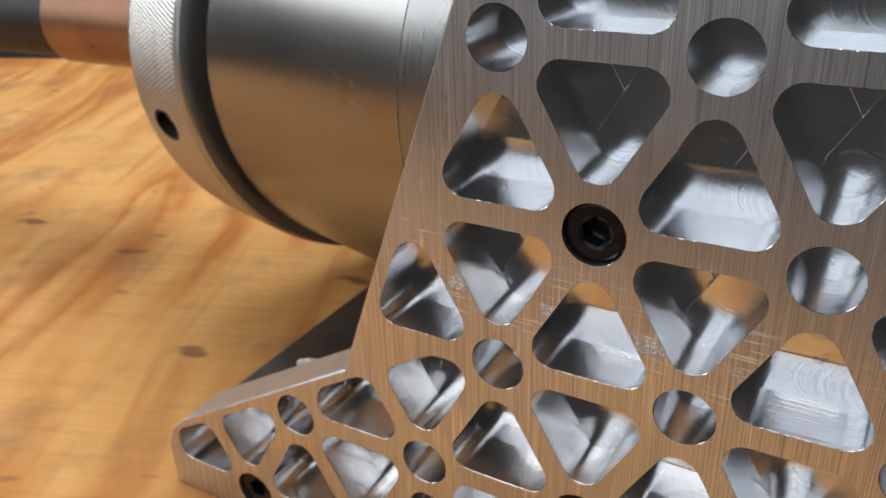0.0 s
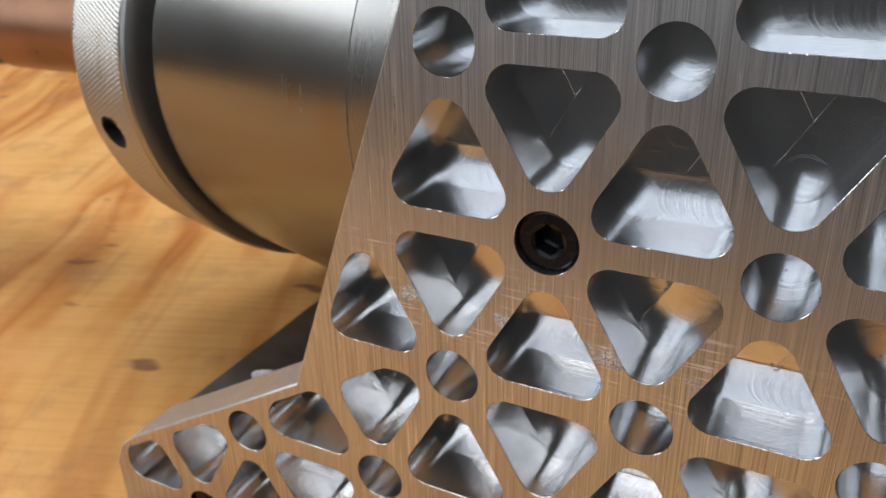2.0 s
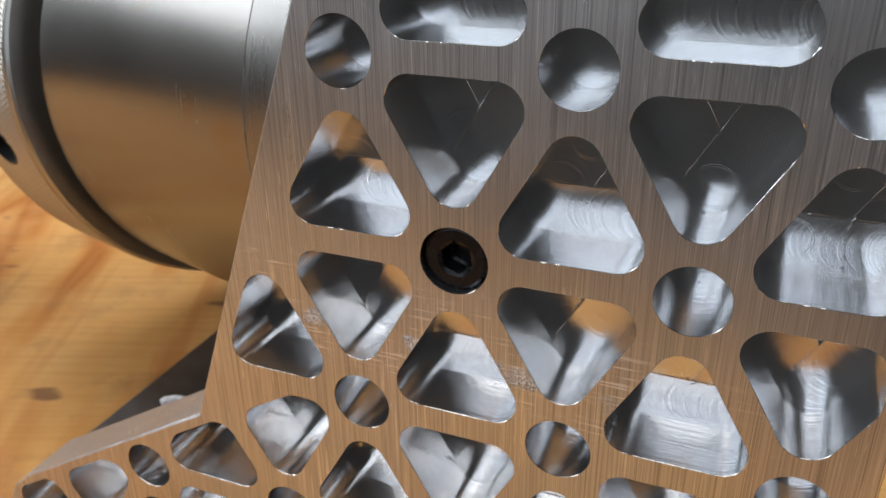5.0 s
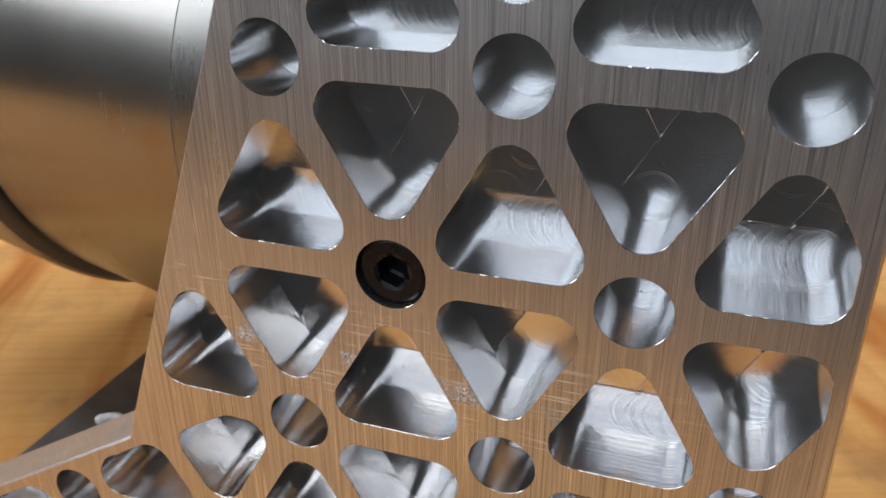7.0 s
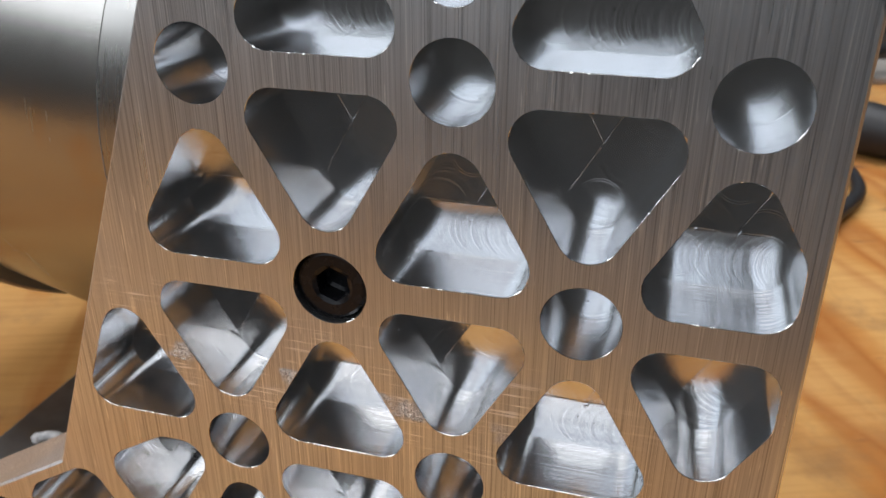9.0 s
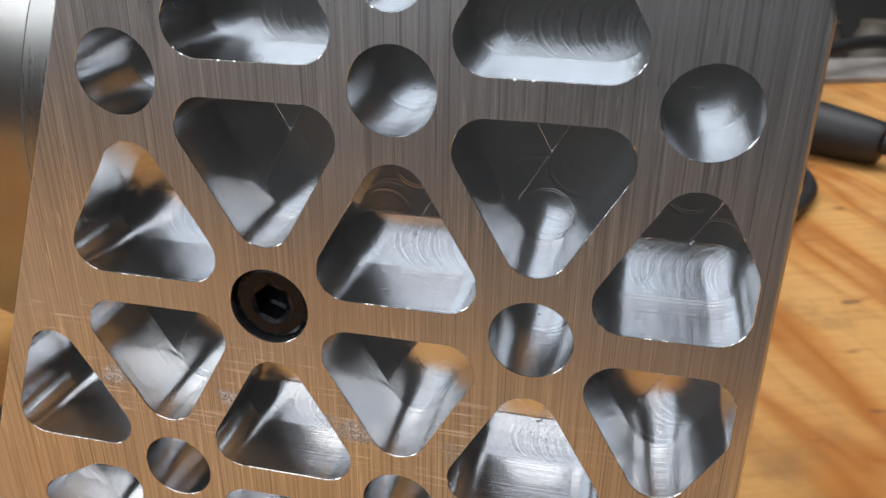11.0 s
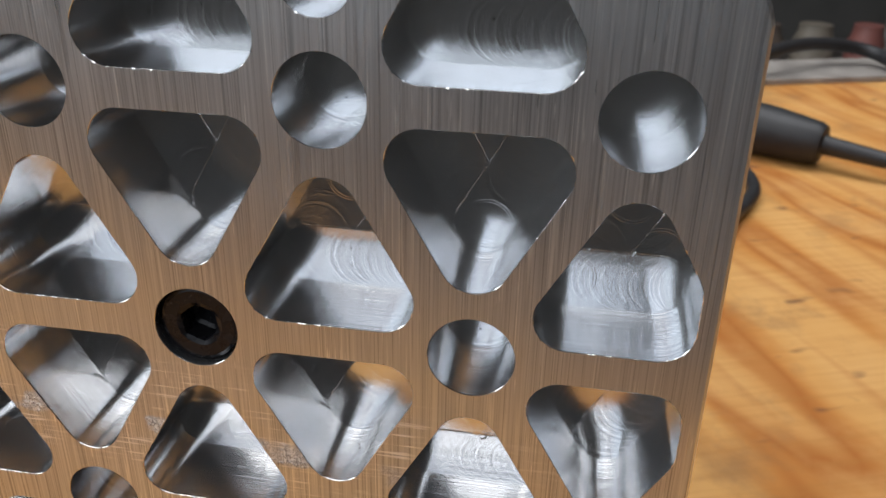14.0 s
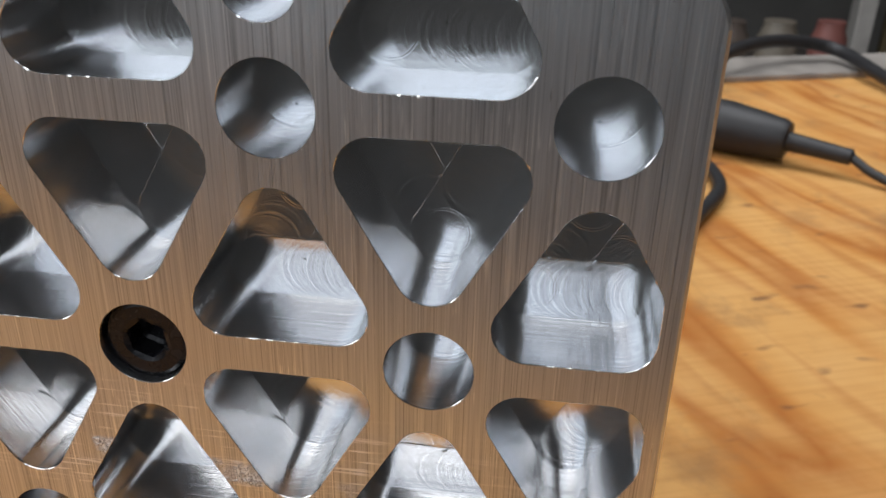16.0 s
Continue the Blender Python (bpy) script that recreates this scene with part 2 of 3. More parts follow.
def box_bm(x0, x1, y0, y1, z0, z1, bevel=0.0):
    bm = bmesh.new()
    bmesh.ops.create_cube(bm, size=1)
    for v in bm.verts:
        v.co = Vector((x0 + (v.co.x + 0.5) * (x1 - x0), y0 + (v.co.y + 0.5) * (y1 - y0), z0 + (v.co.z + 0.5) * (z1 - z0)))
    if bevel:
        bmesh.ops.bevel(bm, geom=bm.edges[:], offset=bevel, segments=2, affect="EDGES", profile=0.5)
    return bm


def lathe_bm(profile, steps=96, closed=False):
    """A turned shape round the local x axis: profile of (x, radius)."""
    bm = bmesh.new()
    rings = []
    for x, r in profile:
        rings.append([bm.verts.new((x, r * math.cos(2 * math.pi * k / steps), r * math.sin(2 * math.pi * k / steps))) for k in range(steps)])
    for a, b in zip(rings, rings[1:]):
        for k in range(steps):
            bm.faces.new((a[k], a[(k + 1) % steps], b[(k + 1) % steps], b[k]))
    if not closed:
        bm.faces.new(rings[0][::-1])
        bm.faces.new(rings[-1])
    bmesh.ops.recalc_face_normals(bm, faces=bm.faces[:])
    return bm


def tube_bm(points, radius, steps=14):
    """A round tube along points."""
    bm = bmesh.new()
    pts = [Vector(p) for p in points]
    rings = []
    for i, p in enumerate(pts):
        way = (pts[min(i + 1, len(pts) - 1)] - pts[max(i - 1, 0)]).normalized()
        side = way.cross(Vector((0, 0, 1)))
        side = side.normalized() if side.length > 1e-4 else Vector((1, 0, 0))
        up = side.cross(way)
        rings.append([bm.verts.new(p + radius * (math.cos(2 * math.pi * k / steps) * side + math.sin(2 * math.pi * k / steps) * up)) for k in range(steps)])
    for a, b in zip(rings, rings[1:]):
        for k in range(steps):
            bm.faces.new((a[k], a[(k + 1) % steps], b[(k + 1) % steps], b[k]))
    bm.faces.new(rings[0][::-1])
    bm.faces.new(rings[-1])
    bmesh.ops.recalc_face_normals(bm, faces=bm.faces[:])
    return bm


def curve_points(knots, count=60):
    """A smooth line through knots (Catmull-Rom)."""
    k = [Vector(p) for p in knots]
    k = [2 * k[0] - k[1]] + k + [2 * k[-1] - k[-2]]
    out = []
    spans = len(k) - 3
    for i in range(count + 1):
        u = i / count * spans
        s = min(int(u), spans - 1)
        u -= s
        a, b, c, d = k[s : s + 4]
        out.append(0.5 * (2 * b + (c - a) * u + (2 * a - 5 * b + 4 * c - d) * u * u + (3 * b - a - 3 * c + d) * u**3))
    return out


# ---- room ----
def frame_wall(name, pieces, material, label, category):
    bm = bmesh.new()
    for x0, x1, y0, y1, z0, z1 in pieces:
        bmesh.ops.create_cube(bm, size=1, matrix=Matrix.LocRotScale(((x0 + x1) / 2, (y0 + y1) / 2, (z0 + z1) / 2), None, (x1 - x0, y1 - y0, z1 - z0)))
    return tagged(link(name, bm, material, smooth=False), label, category, kind="structure")


def room():
    t = 0.12
    x0, x1, y0, y1 = -2.2, 2.6, WINDOW[0], 3.4
    frame_wall("floor", [(x0 - t, x1 + t, y0 - t, y1 + t, FLOOR - t, FLOOR)], M_FLOOR, "dark grey concrete workshop floor", "floor")
    sy0, sy1, sz0, sz1 = SIDE[1] - SIDE[3] / 2, SIDE[1] + SIDE[3] / 2, SIDE[2] - SIDE[4] / 2, SIDE[2] + SIDE[4] / 2
    pieces = [(x0 - t, x0, y0 - t, sy0, FLOOR, CEIL), (x0 - t, x0, sy1, y1 + t, FLOOR, CEIL), (x0 - t, x0, sy0, sy1, FLOOR, sz0), (x0 - t, x0, sy0, sy1, sz1, CEIL)]
    frame_wall("wall_west", pieces, M_WALL, "drab painted workshop wall with a window", "wall")
    bars = [(x0 - 0.06, x0 - 0.02, SIDE[1] - 0.03, SIDE[1] + 0.03, sz0, sz1), (x0 - 0.058, x0 - 0.022, sy0, sy1, SIDE[2] - 0.02, SIDE[2] + 0.02)]
    frame_wall("window_2", bars, M_WALL, "painted window bars", "window")
    frame_wall("wall_east", [(x1, x1 + t, y0 - t, y1 + t, FLOOR, CEIL)], M_WALL, "drab painted workshop wall", "wall")
    frame_wall("wall_north", [(x0, x1, y1, y1 + t, FLOOR, CEIL)], M_WALL, "drab painted workshop wall behind the bench", "wall")
    wx0, wx1, wz0, wz1 = WINDOW[1] - WINDOW[3] / 2, WINDOW[1] + WINDOW[3] / 2, WINDOW[2] - WINDOW[4] / 2, WINDOW[2] + WINDOW[4] / 2
    pieces = [(x0, wx0, y0 - t, y0, FLOOR, CEIL), (wx1, x1, y0 - t, y0, FLOOR, CEIL), (wx0, wx1, y0 - t, y0, FLOOR, wz0), (wx0, wx1, y0 - t, y0, wz1, CEIL)]
    frame_wall("wall_south", pieces, M_WALL, "drab painted workshop wall with a wide window", "wall")
    bars = [(wx0 + WINDOW[3] * k / 3 - 0.03, wx0 + WINDOW[3] * k / 3 + 0.03, y0 - 0.06, y0 - 0.02, wz0, wz1) for k in (1, 2)]
    bars += [(wx0, wx1, y0 - 0.058, y0 - 0.022, WINDOW[2] - 0.02, WINDOW[2] + 0.02)]
    frame_wall("window_1", bars, M_WALL, "painted window bars", "window")
    sx, sy, sw, sd = SKYLIGHT[0], SKYLIGHT[1], SKYLIGHT[2] / 2, SKYLIGHT[3] / 2
    c0, c1 = CEIL, CEIL + 0.1
    # ceiling cut-out for the added fill lamp
    fx0, fx1, fy0, fy1 = FRONT_FILL[0] - FRONT_FILL[2] / 2, FRONT_FILL[0] + FRONT_FILL[2] / 2, FRONT_FILL[1] - FRONT_FILL[3] / 2, FRONT_FILL[1] + FRONT_FILL[3] / 2
    pieces = [(x0 - t, x1 + t, y0 - t, fy0, c0, c1), (x0 - t, x1 + t, fy1, sy - sd, c0, c1), (x0 - t, fx0, fy0, fy1, c0, c1), (fx1, x1 + t, fy0, fy1, c0, c1), (x0 - t, x1 + t, sy + sd, y1 + t, c0, c1), (x0 - t, sx - sw, sy - sd, sy + sd, c0, c1), (sx + sw, x1 + t, sy - sd, sy + sd, c0, c1)]
    frame_wall("ceiling", pieces, M_CEIL, "grey workshop ceiling with a skylight and an added fill light opening", "ceiling")


room()

# ---- bench ----
def bench():
    ob = empty("workbench", (0, 0, 0))
    ob.rotation_euler = (0, 0, radians(21))
    part("benchtop", box_bm(-1.15, 1.15, -0.205, 0.685, -0.036, 0, 0.002), M_PLY, ob, "worn orange pine plywood sheet with dark grain")
    for x in (-1.05, 1.05):
        for y in (-0.14, 0.62):
            part("leg", box_bm(x - 0.045, x + 0.045, y - 0.045, y + 0.045, FLOOR, -0.036, 0.003), M_PLY, ob)
    tagged(ob, "workbench with a worn orange plywood top", "workbench")


bench()

# ---- machined plate ----
PITCH = 44.6
ROW = PITCH * math.sqrt(3) / 2
THICK = 18.0
RIB, CORNER = 3.0, 5.2
WALL_DEPTH, TOOL, DISH = 14.4, 5.0, 0.16
LEFT_FOOT = Vector((-69.0, -54.8))
OUTLINE = [(79.9, -127.0), (79.9, 51.5), (79.2, 53.8), (60.0, 88.0), (-16.4, 88.0), (-69.0, -54.8), (-139.5, -96.6), (-146.0, -102.5), (-149.6, -110.0), (-149.6, -127.0)]


def half_planes_of(points):
    """Inner half planes (nx, nz, c): nx * x + nz * z <= c, for a convex loop that runs anticlockwise."""
    out = []
    for (ax, az), (bx, bz) in zip(points, points[1:] + points[:1]):
        nx, nz = bz - az, ax - bx
        size = math.hypot(nx, nz)
        out.append((nx / size, nz / size, (nx * ax + nz * az) / size))
    return out


def clip_polygon(planes, inset):
    poly = [(-500.0, -500.0), (500.0, -500.0), (500.0, 500.0), (-500.0, 500.0)]
    for nx, nz, c in planes:
        c -= inset
        nxt = []
        for a, b in zip(poly, poly[1:] + poly[:1]):
            da, db = nx * a[0] + nz * a[1] - c, nx * b[0] + nz * b[1] - c
            if da <= 0:
                nxt.append(a)
            if da * db < 0:
                u = da / (da - db)
                nxt.append((a[0] + u * (b[0] - a[0]), a[1] + u * (b[1] - a[1])))
        poly = nxt
        if not poly:
            return []
    return poly


def inner_centre(planes):
    lo, hi = 0.0, 40.0
    for _ in range(40):
        mid = (lo + hi) / 2
        lo, hi = (mid, hi) if len(clip_polygon(planes, mid)) >= 3 else (lo, mid)
    poly = clip_polygon(planes, lo * 0.999)
    return np.mean(poly, axis=0), lo


def ring_radius(planes, centre, inset, corner, angles):
    """Distance from the centre to the rounded outline, inset by that much, along each angle."""
    core = np.array(clip_polygon(planes, max(corner, inset)))
    grow = max(corner - inset, 0.0)
    way = np.stack([np.cos(angles), np.sin(angles)], 1)
    lo, hi = np.zeros(len(angles)), np.full(len(angles), 60.0)
    a, b = core, np.roll(core, -1, 0)
    e = b - a
    size = np.maximum((e**2).sum(1), 1e-12)
    nrm = np.stack([e[:, 1], -e[:, 0]], 1) / np.sqrt(size)[:, None]
    for _ in range(34):
        mid = (lo + hi) / 2
        p = centre + mid[:, None] * way
        d = p[:, None] - a[None]
        inside = ((d * nrm[None]).sum(2) <= 1e-9).all(1)
        u = np.clip((d * e).sum(2) / size, 0, 1)
        far = np.sqrt(((d - u[..., None] * e) ** 2).sum(2)).min(1)
        keep = np.where(inside, 0.0, far) <= grow
        lo, hi = np.where(keep, mid, lo), np.where(keep, hi, mid)
    return lo


def slot_floor(x, z, corners):
    """Depth, cutter path and distance from the plunge at a place on the floor, which was cut in one straight slot from corner to corner."""
    depth, path, start = WALL_DEPTH - 0.015, 9.0 * math.hypot(x - corners[0][0], z - corners[0][1]) ** 0.5, 50.0
    for k, (a, b) in enumerate(zip(corners, corners[1:] + corners[:1])):
        ex, ez = b[0] - a[0], b[1] - a[1]
        size = max(math.hypot(ex, ez), 1e-6)
        ex, ez = ex / size, ez / size
        u, v = (x - a[0]) * ex + (z - a[1]) * ez, (z - a[1]) * ex - (x - a[0]) * ez
        over = max(-u, u - size, 0.0)
        off = math.hypot(over, v)
        if off <= TOOL + 0.25:
            depth = WALL_DEPTH + (0.0, 0.03, -0.02, 0.02, 0.01)[k % 5] + DISH * (1 - min(off / TOOL, 1.0) ** 2)
            path = 31.0 * k + u + math.sqrt(max(TOOL**2 - min(abs(v), TOOL) ** 2, 0.0))
            start = min(math.hypot(x - a[0], z - a[1]), math.hypot(x - b[0], z - b[1]) if k == len(corners) - 2 else 50.0)
    return depth, path, start


def pocket_bm(planes, steps=240, floors=36):
    """The lining of an end-milled pocket: a small deburred edge, straight walls and a floor cut in slots. Gives its centre, mesh and rim.
    Its float layers carry the way of the cutter and the distance from the places where it plunged, in mm."""
    centre, radius = inner_centre(planes)
    corner = min(CORNER, radius * 0.75)
    corners = [tuple(p) for p in clip_polygon(planes, min(TOOL + 0.1, radius * 0.9))]
    # the last slot runs along the foot where there is one, or else up from the lowest corner
    def last_slot(k):
        a, b = corners[k - 1], corners[k]
        low = min(a[1], b[1])
        return low + (0.0 if abs(a[1] - b[1]) < 1.0 else 0.5) - 0.004 * (a[0] + b[0] - 2 * centre[0])
    turn = min(range(len(corners)), key=last_slot)
    corners = corners[turn:] + corners[:turn]
    angles = np.linspace(0, 2 * math.pi, steps, endpoint=False)
    way = np.stack([np.cos(angles), np.sin(angles)], 1)
    rim = ring_radius(planes, centre, 0.0, corner, angles)
    # the deburred edge is uneven, with a few nicks
    dice = np.random.RandomState(7)
    lip = 0.07 + 0.04 * dice.rand(steps) + 0.15 * (dice.rand(steps) > 0.965)
    bm = bmesh.new()
    path = bm.verts.layers.float.new("tool_path")
    plunge = bm.verts.layers.float.new("plunge")
    rows = []
    spin = random.random() * 40
    for depth, grow in ((0.0, lip), (0.10, 0.0), (0.4, 0.0), (WALL_DEPTH * 0.5, 0.0)):
        row = []
        for p in (rim + grow)[:, None] * way:
            v = bm.verts.new((p[0] * MM, depth * MM, p[1] * MM))
            v[path], v[plunge] = depth * 1.8 + spin, 50.0
            row.append(v)
        rows.append(row)
    for foot in (True, False):
        # the foot of the wall twice: once with the wall's lines, once with the floor's
        for k in range(1 if foot else floors):
            row = []
            for p in (rim * (1 - k / floors))[:, None] * way:
                depth, along, start = slot_floor(centre[0] + p[0], centre[1] + p[1], corners)
                v = bm.verts.new((p[0] * MM, depth * MM, p[1] * MM))
                v[path], v[plunge] = (depth * 1.8 + spin, 50.0) if foot else (along, start)
                row.append(v)
            rows.append(row)
    for i, (a, b) in enumerate(zip(rows, rows[1:])):
        if i == 4:
            continue
        for k in range(steps):
            bm.faces.new((a[k], b[k], b[(k + 1) % steps], a[(k + 1) % steps]))
    depth, along, start = slot_floor(centre[0], centre[1], corners)
    tip = bm.verts.new((0, depth * MM, 0))
    tip[path], tip[plunge] = along, start
    for k in range(steps):
        bm.faces.new((rows[-1][k], tip, rows[-1][(k + 1) % steps]))
    bm.normal_update()
    for e in bm.edges:
        e.smooth = len(e.link_faces) < 2 or e.calc_face_angle(0) < radians(28)
    return centre, bm, centre + (rim + lip)[:, None] * way


def rings_bm(rings, deep):
    """The lining of a drilled hole, from rings of depth and loop."""
    bm = bmesh.new()
    path = bm.verts.layers.float.new("tool_path")
    plunge = bm.verts.layers.float.new("plunge")
    rows = []
    for depth, loop in rings:
        row = []
        for x, z in loop:
            v = bm.verts.new((x * MM, depth * MM, z * MM))
            v[path], v[plunge] = depth * 1.6 + 3.0 * math.hypot(x, z) + 0.5 * math.atan2(z, x), 50.0
            row.append(v)
        rows.append(row)
    n = len(rows[0])
    for a, b in zip(rows, rows[1:]):
        for k in range(n):
            bm.faces.new((a[k], b[k], b[(k + 1) % n], a[(k + 1) % n]))
    tip = bm.verts.new((0, deep * MM, 0))
    tip[path], tip[plunge] = rows[-1][0][path], 50.0
    for k in range(n):
        bm.faces.new((rows[-1][k], tip, rows[-1][(k + 1) % n]))
    bm.normal_update()
    for e in bm.edges:
        e.smooth = len(e.link_faces) < 2 or e.calc_face_angle(0) < radians(28)
    return bm


def bore_rings(radius, depth, tip, steps=72):
    angles = np.linspace(0, 2 * math.pi, steps, endpoint=False)
    way = np.stack([np.cos(angles), np.sin(angles)], 1)
    prof = [(radius + 0.08, 0.0), (radius, 0.10), (radius, 0.4), (radius, depth)]
    prof += [(radius * (1 - k / 8), depth + (tip - depth) * k / 8) for k in range(1, 8)]
    return [(y, r * way) for r, y in prof]


SCREW_NODES = {(0.0, 0.0), (0.0, -2.0), (-2.5, -3.0)}


def plate():
    thing = empty("machined_plate", (0, 0, BENCH))
    loops = []
    meshes = {}
    slant = half_planes_of([(-16.4, 88.0), (-69.0, -54.8), (500.0, -54.8)])[0]
    foot = half_planes_of([(-69.0, -54.8), (-139.5, -96.6), (500.0, -500.0)])[0]
    crest = half_planes_of([(79.2, 53.8), (60.0, 88.0), (-500.0, 0.0)])[0]
    for row in range(-3, 2):
        z0, z1 = row * ROW, (row + 1) * ROW
        off = 0.5 * (row % 2)
        for col in range(-5, 4):
            for up in (True, False):
                xa = (col + off) * PITCH
                tri = [(xa, z0), (xa + PITCH, z0), (xa + PITCH / 2, z1)] if up else [(xa, z0), (xa + PITCH / 2, z1), (xa - PITCH / 2, z1)]
                cx, cz = np.mean(tri, axis=0)
                planes = [(nx, nz, c - RIB) for nx, nz, c in half_planes_of(tri)]
                whole = len(planes)
                for nx, nz, c, on in ((1, 0, 79.9 - 2.9, True), (-1, 0, 149.6 - 6.0, True), (0, 1, 88.0 - 4.0, True), (*slant, cz > -50), (*foot, cz < -50), (*crest, True)):
                    c2 = c if (nx, nz) in ((1, 0), (-1, 0), (0, 1)) else c - (4.0 if (nx, nz) == slant[:2] else 3.0)
                    if on and max(nx * px + nz * pz for px, pz in clip_polygon(planes, 0) or [(0, 0)]) > c2 + 0.2:
                        planes.append((nx, nz, c2))
                poly = clip_polygon(planes, 0)
                if len(poly) < 3:
                    continue
                centre, radius = inner_centre(planes)
                if radius < 3.2 or cx < -150 or (cz > 40 and cx > 60) or (cz < -50 and cx < -69 and foot[0] * cx + foot[1] * cz > foot[2] + 8):
                    continue
                key = (up, len(planes) == whole)
                centre, bm, rim = pocket_bm(planes)
                loops.append(rim)
                if key[1] and key in meshes:
                    bm.free()
                    ob = new("pocket", meshes[key])
                    ob.parent = thing
                else:
                    ob = part("pocket", bm, M_MILLED, thing, smooth=True)
                    if key[1]:
                        meshes[key] = ob.data
                ob.location = (centre[0] * MM, 0, centre[1] * MM)
    bore_mesh = {}
    for row in range(-3, 3):
        off = 0.5 * (row % 2)
        for col in range(-5, 4):
            x, z = (col + off) * PITCH, row * ROW
            if x > 72 or z > 70 or slant[0] * x + slant[1] * z > slant[2] - 9 and z > -50 or z < -50 and x < -60 and foot[0] * x + foot[1] * z > foot[2] - 8 or x < -140:
                continue
            screw = (col + off, float(row)) in SCREW_NODES
            rings = bore_rings(7.0, 9.5, 9.6) if screw else bore_rings(6.75, 14.35, 14.55)
            loops.append(rings[0][1] + np.array([x, z]))
            if screw in bore_mesh:
                ob = new("bore", bore_mesh[screw])
                ob.parent = thing
            else:
                ob = part("bore", rings_bm(rings, 9.6 if screw else 14.55), M_MILLED, thing, smooth=True)
                bore_mesh[screw] = ob.data
            ob.location = (x * MM, 0, z * MM)
            if screw:
                SCREWS.append((x, z))
    # body: the face with its openings, the edge all round, and the back
    bm = bmesh.new()
    bev = 0.5
    inner = clip_like(OUTLINE, bev)
    front = [bm.verts.new((x * MM, 0, z * MM)) for x, z in inner]
    edges = [bm.edges.new((a, b)) for a, b in zip(front, front[1:] + front[:1])]
    for loop in loops:
        ring = [bm.verts.new((x * MM, 0, z * MM)) for x, z in loop]
        edges += [bm.edges.new((a, b)) for a, b in zip(ring, ring[1:] + ring[:1])]
    bmesh.ops.triangle_fill(bm, use_beauty=True, use_dissolve=False, edges=edges, normal=(0, -1, 0))
    rim = [bm.verts.new((x * MM, bev * MM, z * MM)) for x, z in OUTLINE]
    back = [bm.verts.new((x * MM, THICK * MM, z * MM)) for x, z in OUTLINE]
    n = len(OUTLINE)
    for a, b in ((front, rim), (rim, back)):
        for k in range(n):
            bm.faces.new((a[k], a[(k + 1) % n], b[(k + 1) % n], b[k]))
    bm.faces.new(back[::-1])
    bmesh.ops.recalc_face_normals(bm, faces=bm.faces[:])
    part("body", bm, M_FACE, thing, "brushed aluminium plate with scratches")
    tagged(thing, "upright machined aluminium plate with triangular lightening pockets", "machined plate")


def clip_like(loop, inset):
    """The loop moved inwards by inset (anticlockwise loop, mitred corners)."""
    out = []
    n = len(loop)
    for i in range(n):
        p, q, r = Vector(loop[i - 1]), Vector(loop[i]), Vector(loop[(i + 1) % n])
        a, b = (q - p).normalized(), (r - q).normalized()
        na, nb = Vector((-a.y, a.x)), Vector((-b.y, b.x))
        m = (na + nb).normalized()
        out.append(tuple(q + m * (inset / max(m.dot(na), 0.3))))
    return out


SCREWS = []
plate()


# ---- screws ----
def cap_screw():
    thing = empty("cap_screw")
    bm = bmesh.new()
    steps, r, face = 48, 6.75, 1.3
    hexr = 6.0 / 2 / math.cos(math.pi / 6)
    prof = [(r, 9.4), (r, face + 0.7), (r - 0.25, face + 0.25), (r - 0.8, face), (3.9, face)]
    rows = [[bm.verts.new((rad * math.cos(2 * math.pi * k / steps) * MM, y * MM, rad * math.sin(2 * math.pi * k / steps) * MM)) for k in range(steps)] for rad, y in prof]
    def hexagon(k, y, size):
        ang = 2 * math.pi * k / steps
        rel = (ang + math.radians(20)) % (math.pi / 3) - math.pi / 6
        rad = size * math.cos(math.pi / 6) / math.cos(rel)
        return bm.verts.new((rad * math.cos(ang) * MM, y * MM, rad * math.sin(ang) * MM))
    for y, size in ((face + 0.35, hexr), (face + 4.2, hexr), (face + 4.6, hexr * 0.8)):
        rows.append([hexagon(k, y, size) for k in range(steps)])
    for a, b in zip(rows, rows[1:]):
        for k in range(steps):
            bm.faces.new((a[k], a[(k + 1) % steps], b[(k + 1) % steps], b[k]))
    bm.faces.new(rows[-1])
    bmesh.ops.recalc_face_normals(bm, faces=bm.faces[:])
    part("head", bm, M_SCREW, thing, smooth=False)
    return tagged(thing, "black oxide hex socket cap screw sunk in the plate", "screw", "cap screws in the plate")


first = None
for sx, sz in SCREWS:
    where = Matrix.Translation((sx * MM, 0, BENCH + sz * MM))
    if first is None:
        first = cap_screw()
        first.matrix_basis = where
    else:
        copy_thing(first, where)


# ---- steel cylinder behind the plate ----
AXIS_AT = Vector((-146.8, 149.2, 121.3)) * MM
AXIS_TURN = (0, radians(4.63), radians(158.57))


HOLE_X, HOLE_ANGLE, HOLE_R = 0.0435, radians(167.5), 0.0060


def near_hole(x, angle, radius, size):
    d = (angle - HOLE_ANGLE + math.pi) % (2 * math.pi) - math.pi
    return math.hypot((x - HOLE_X) / 1.6, d * radius) < size


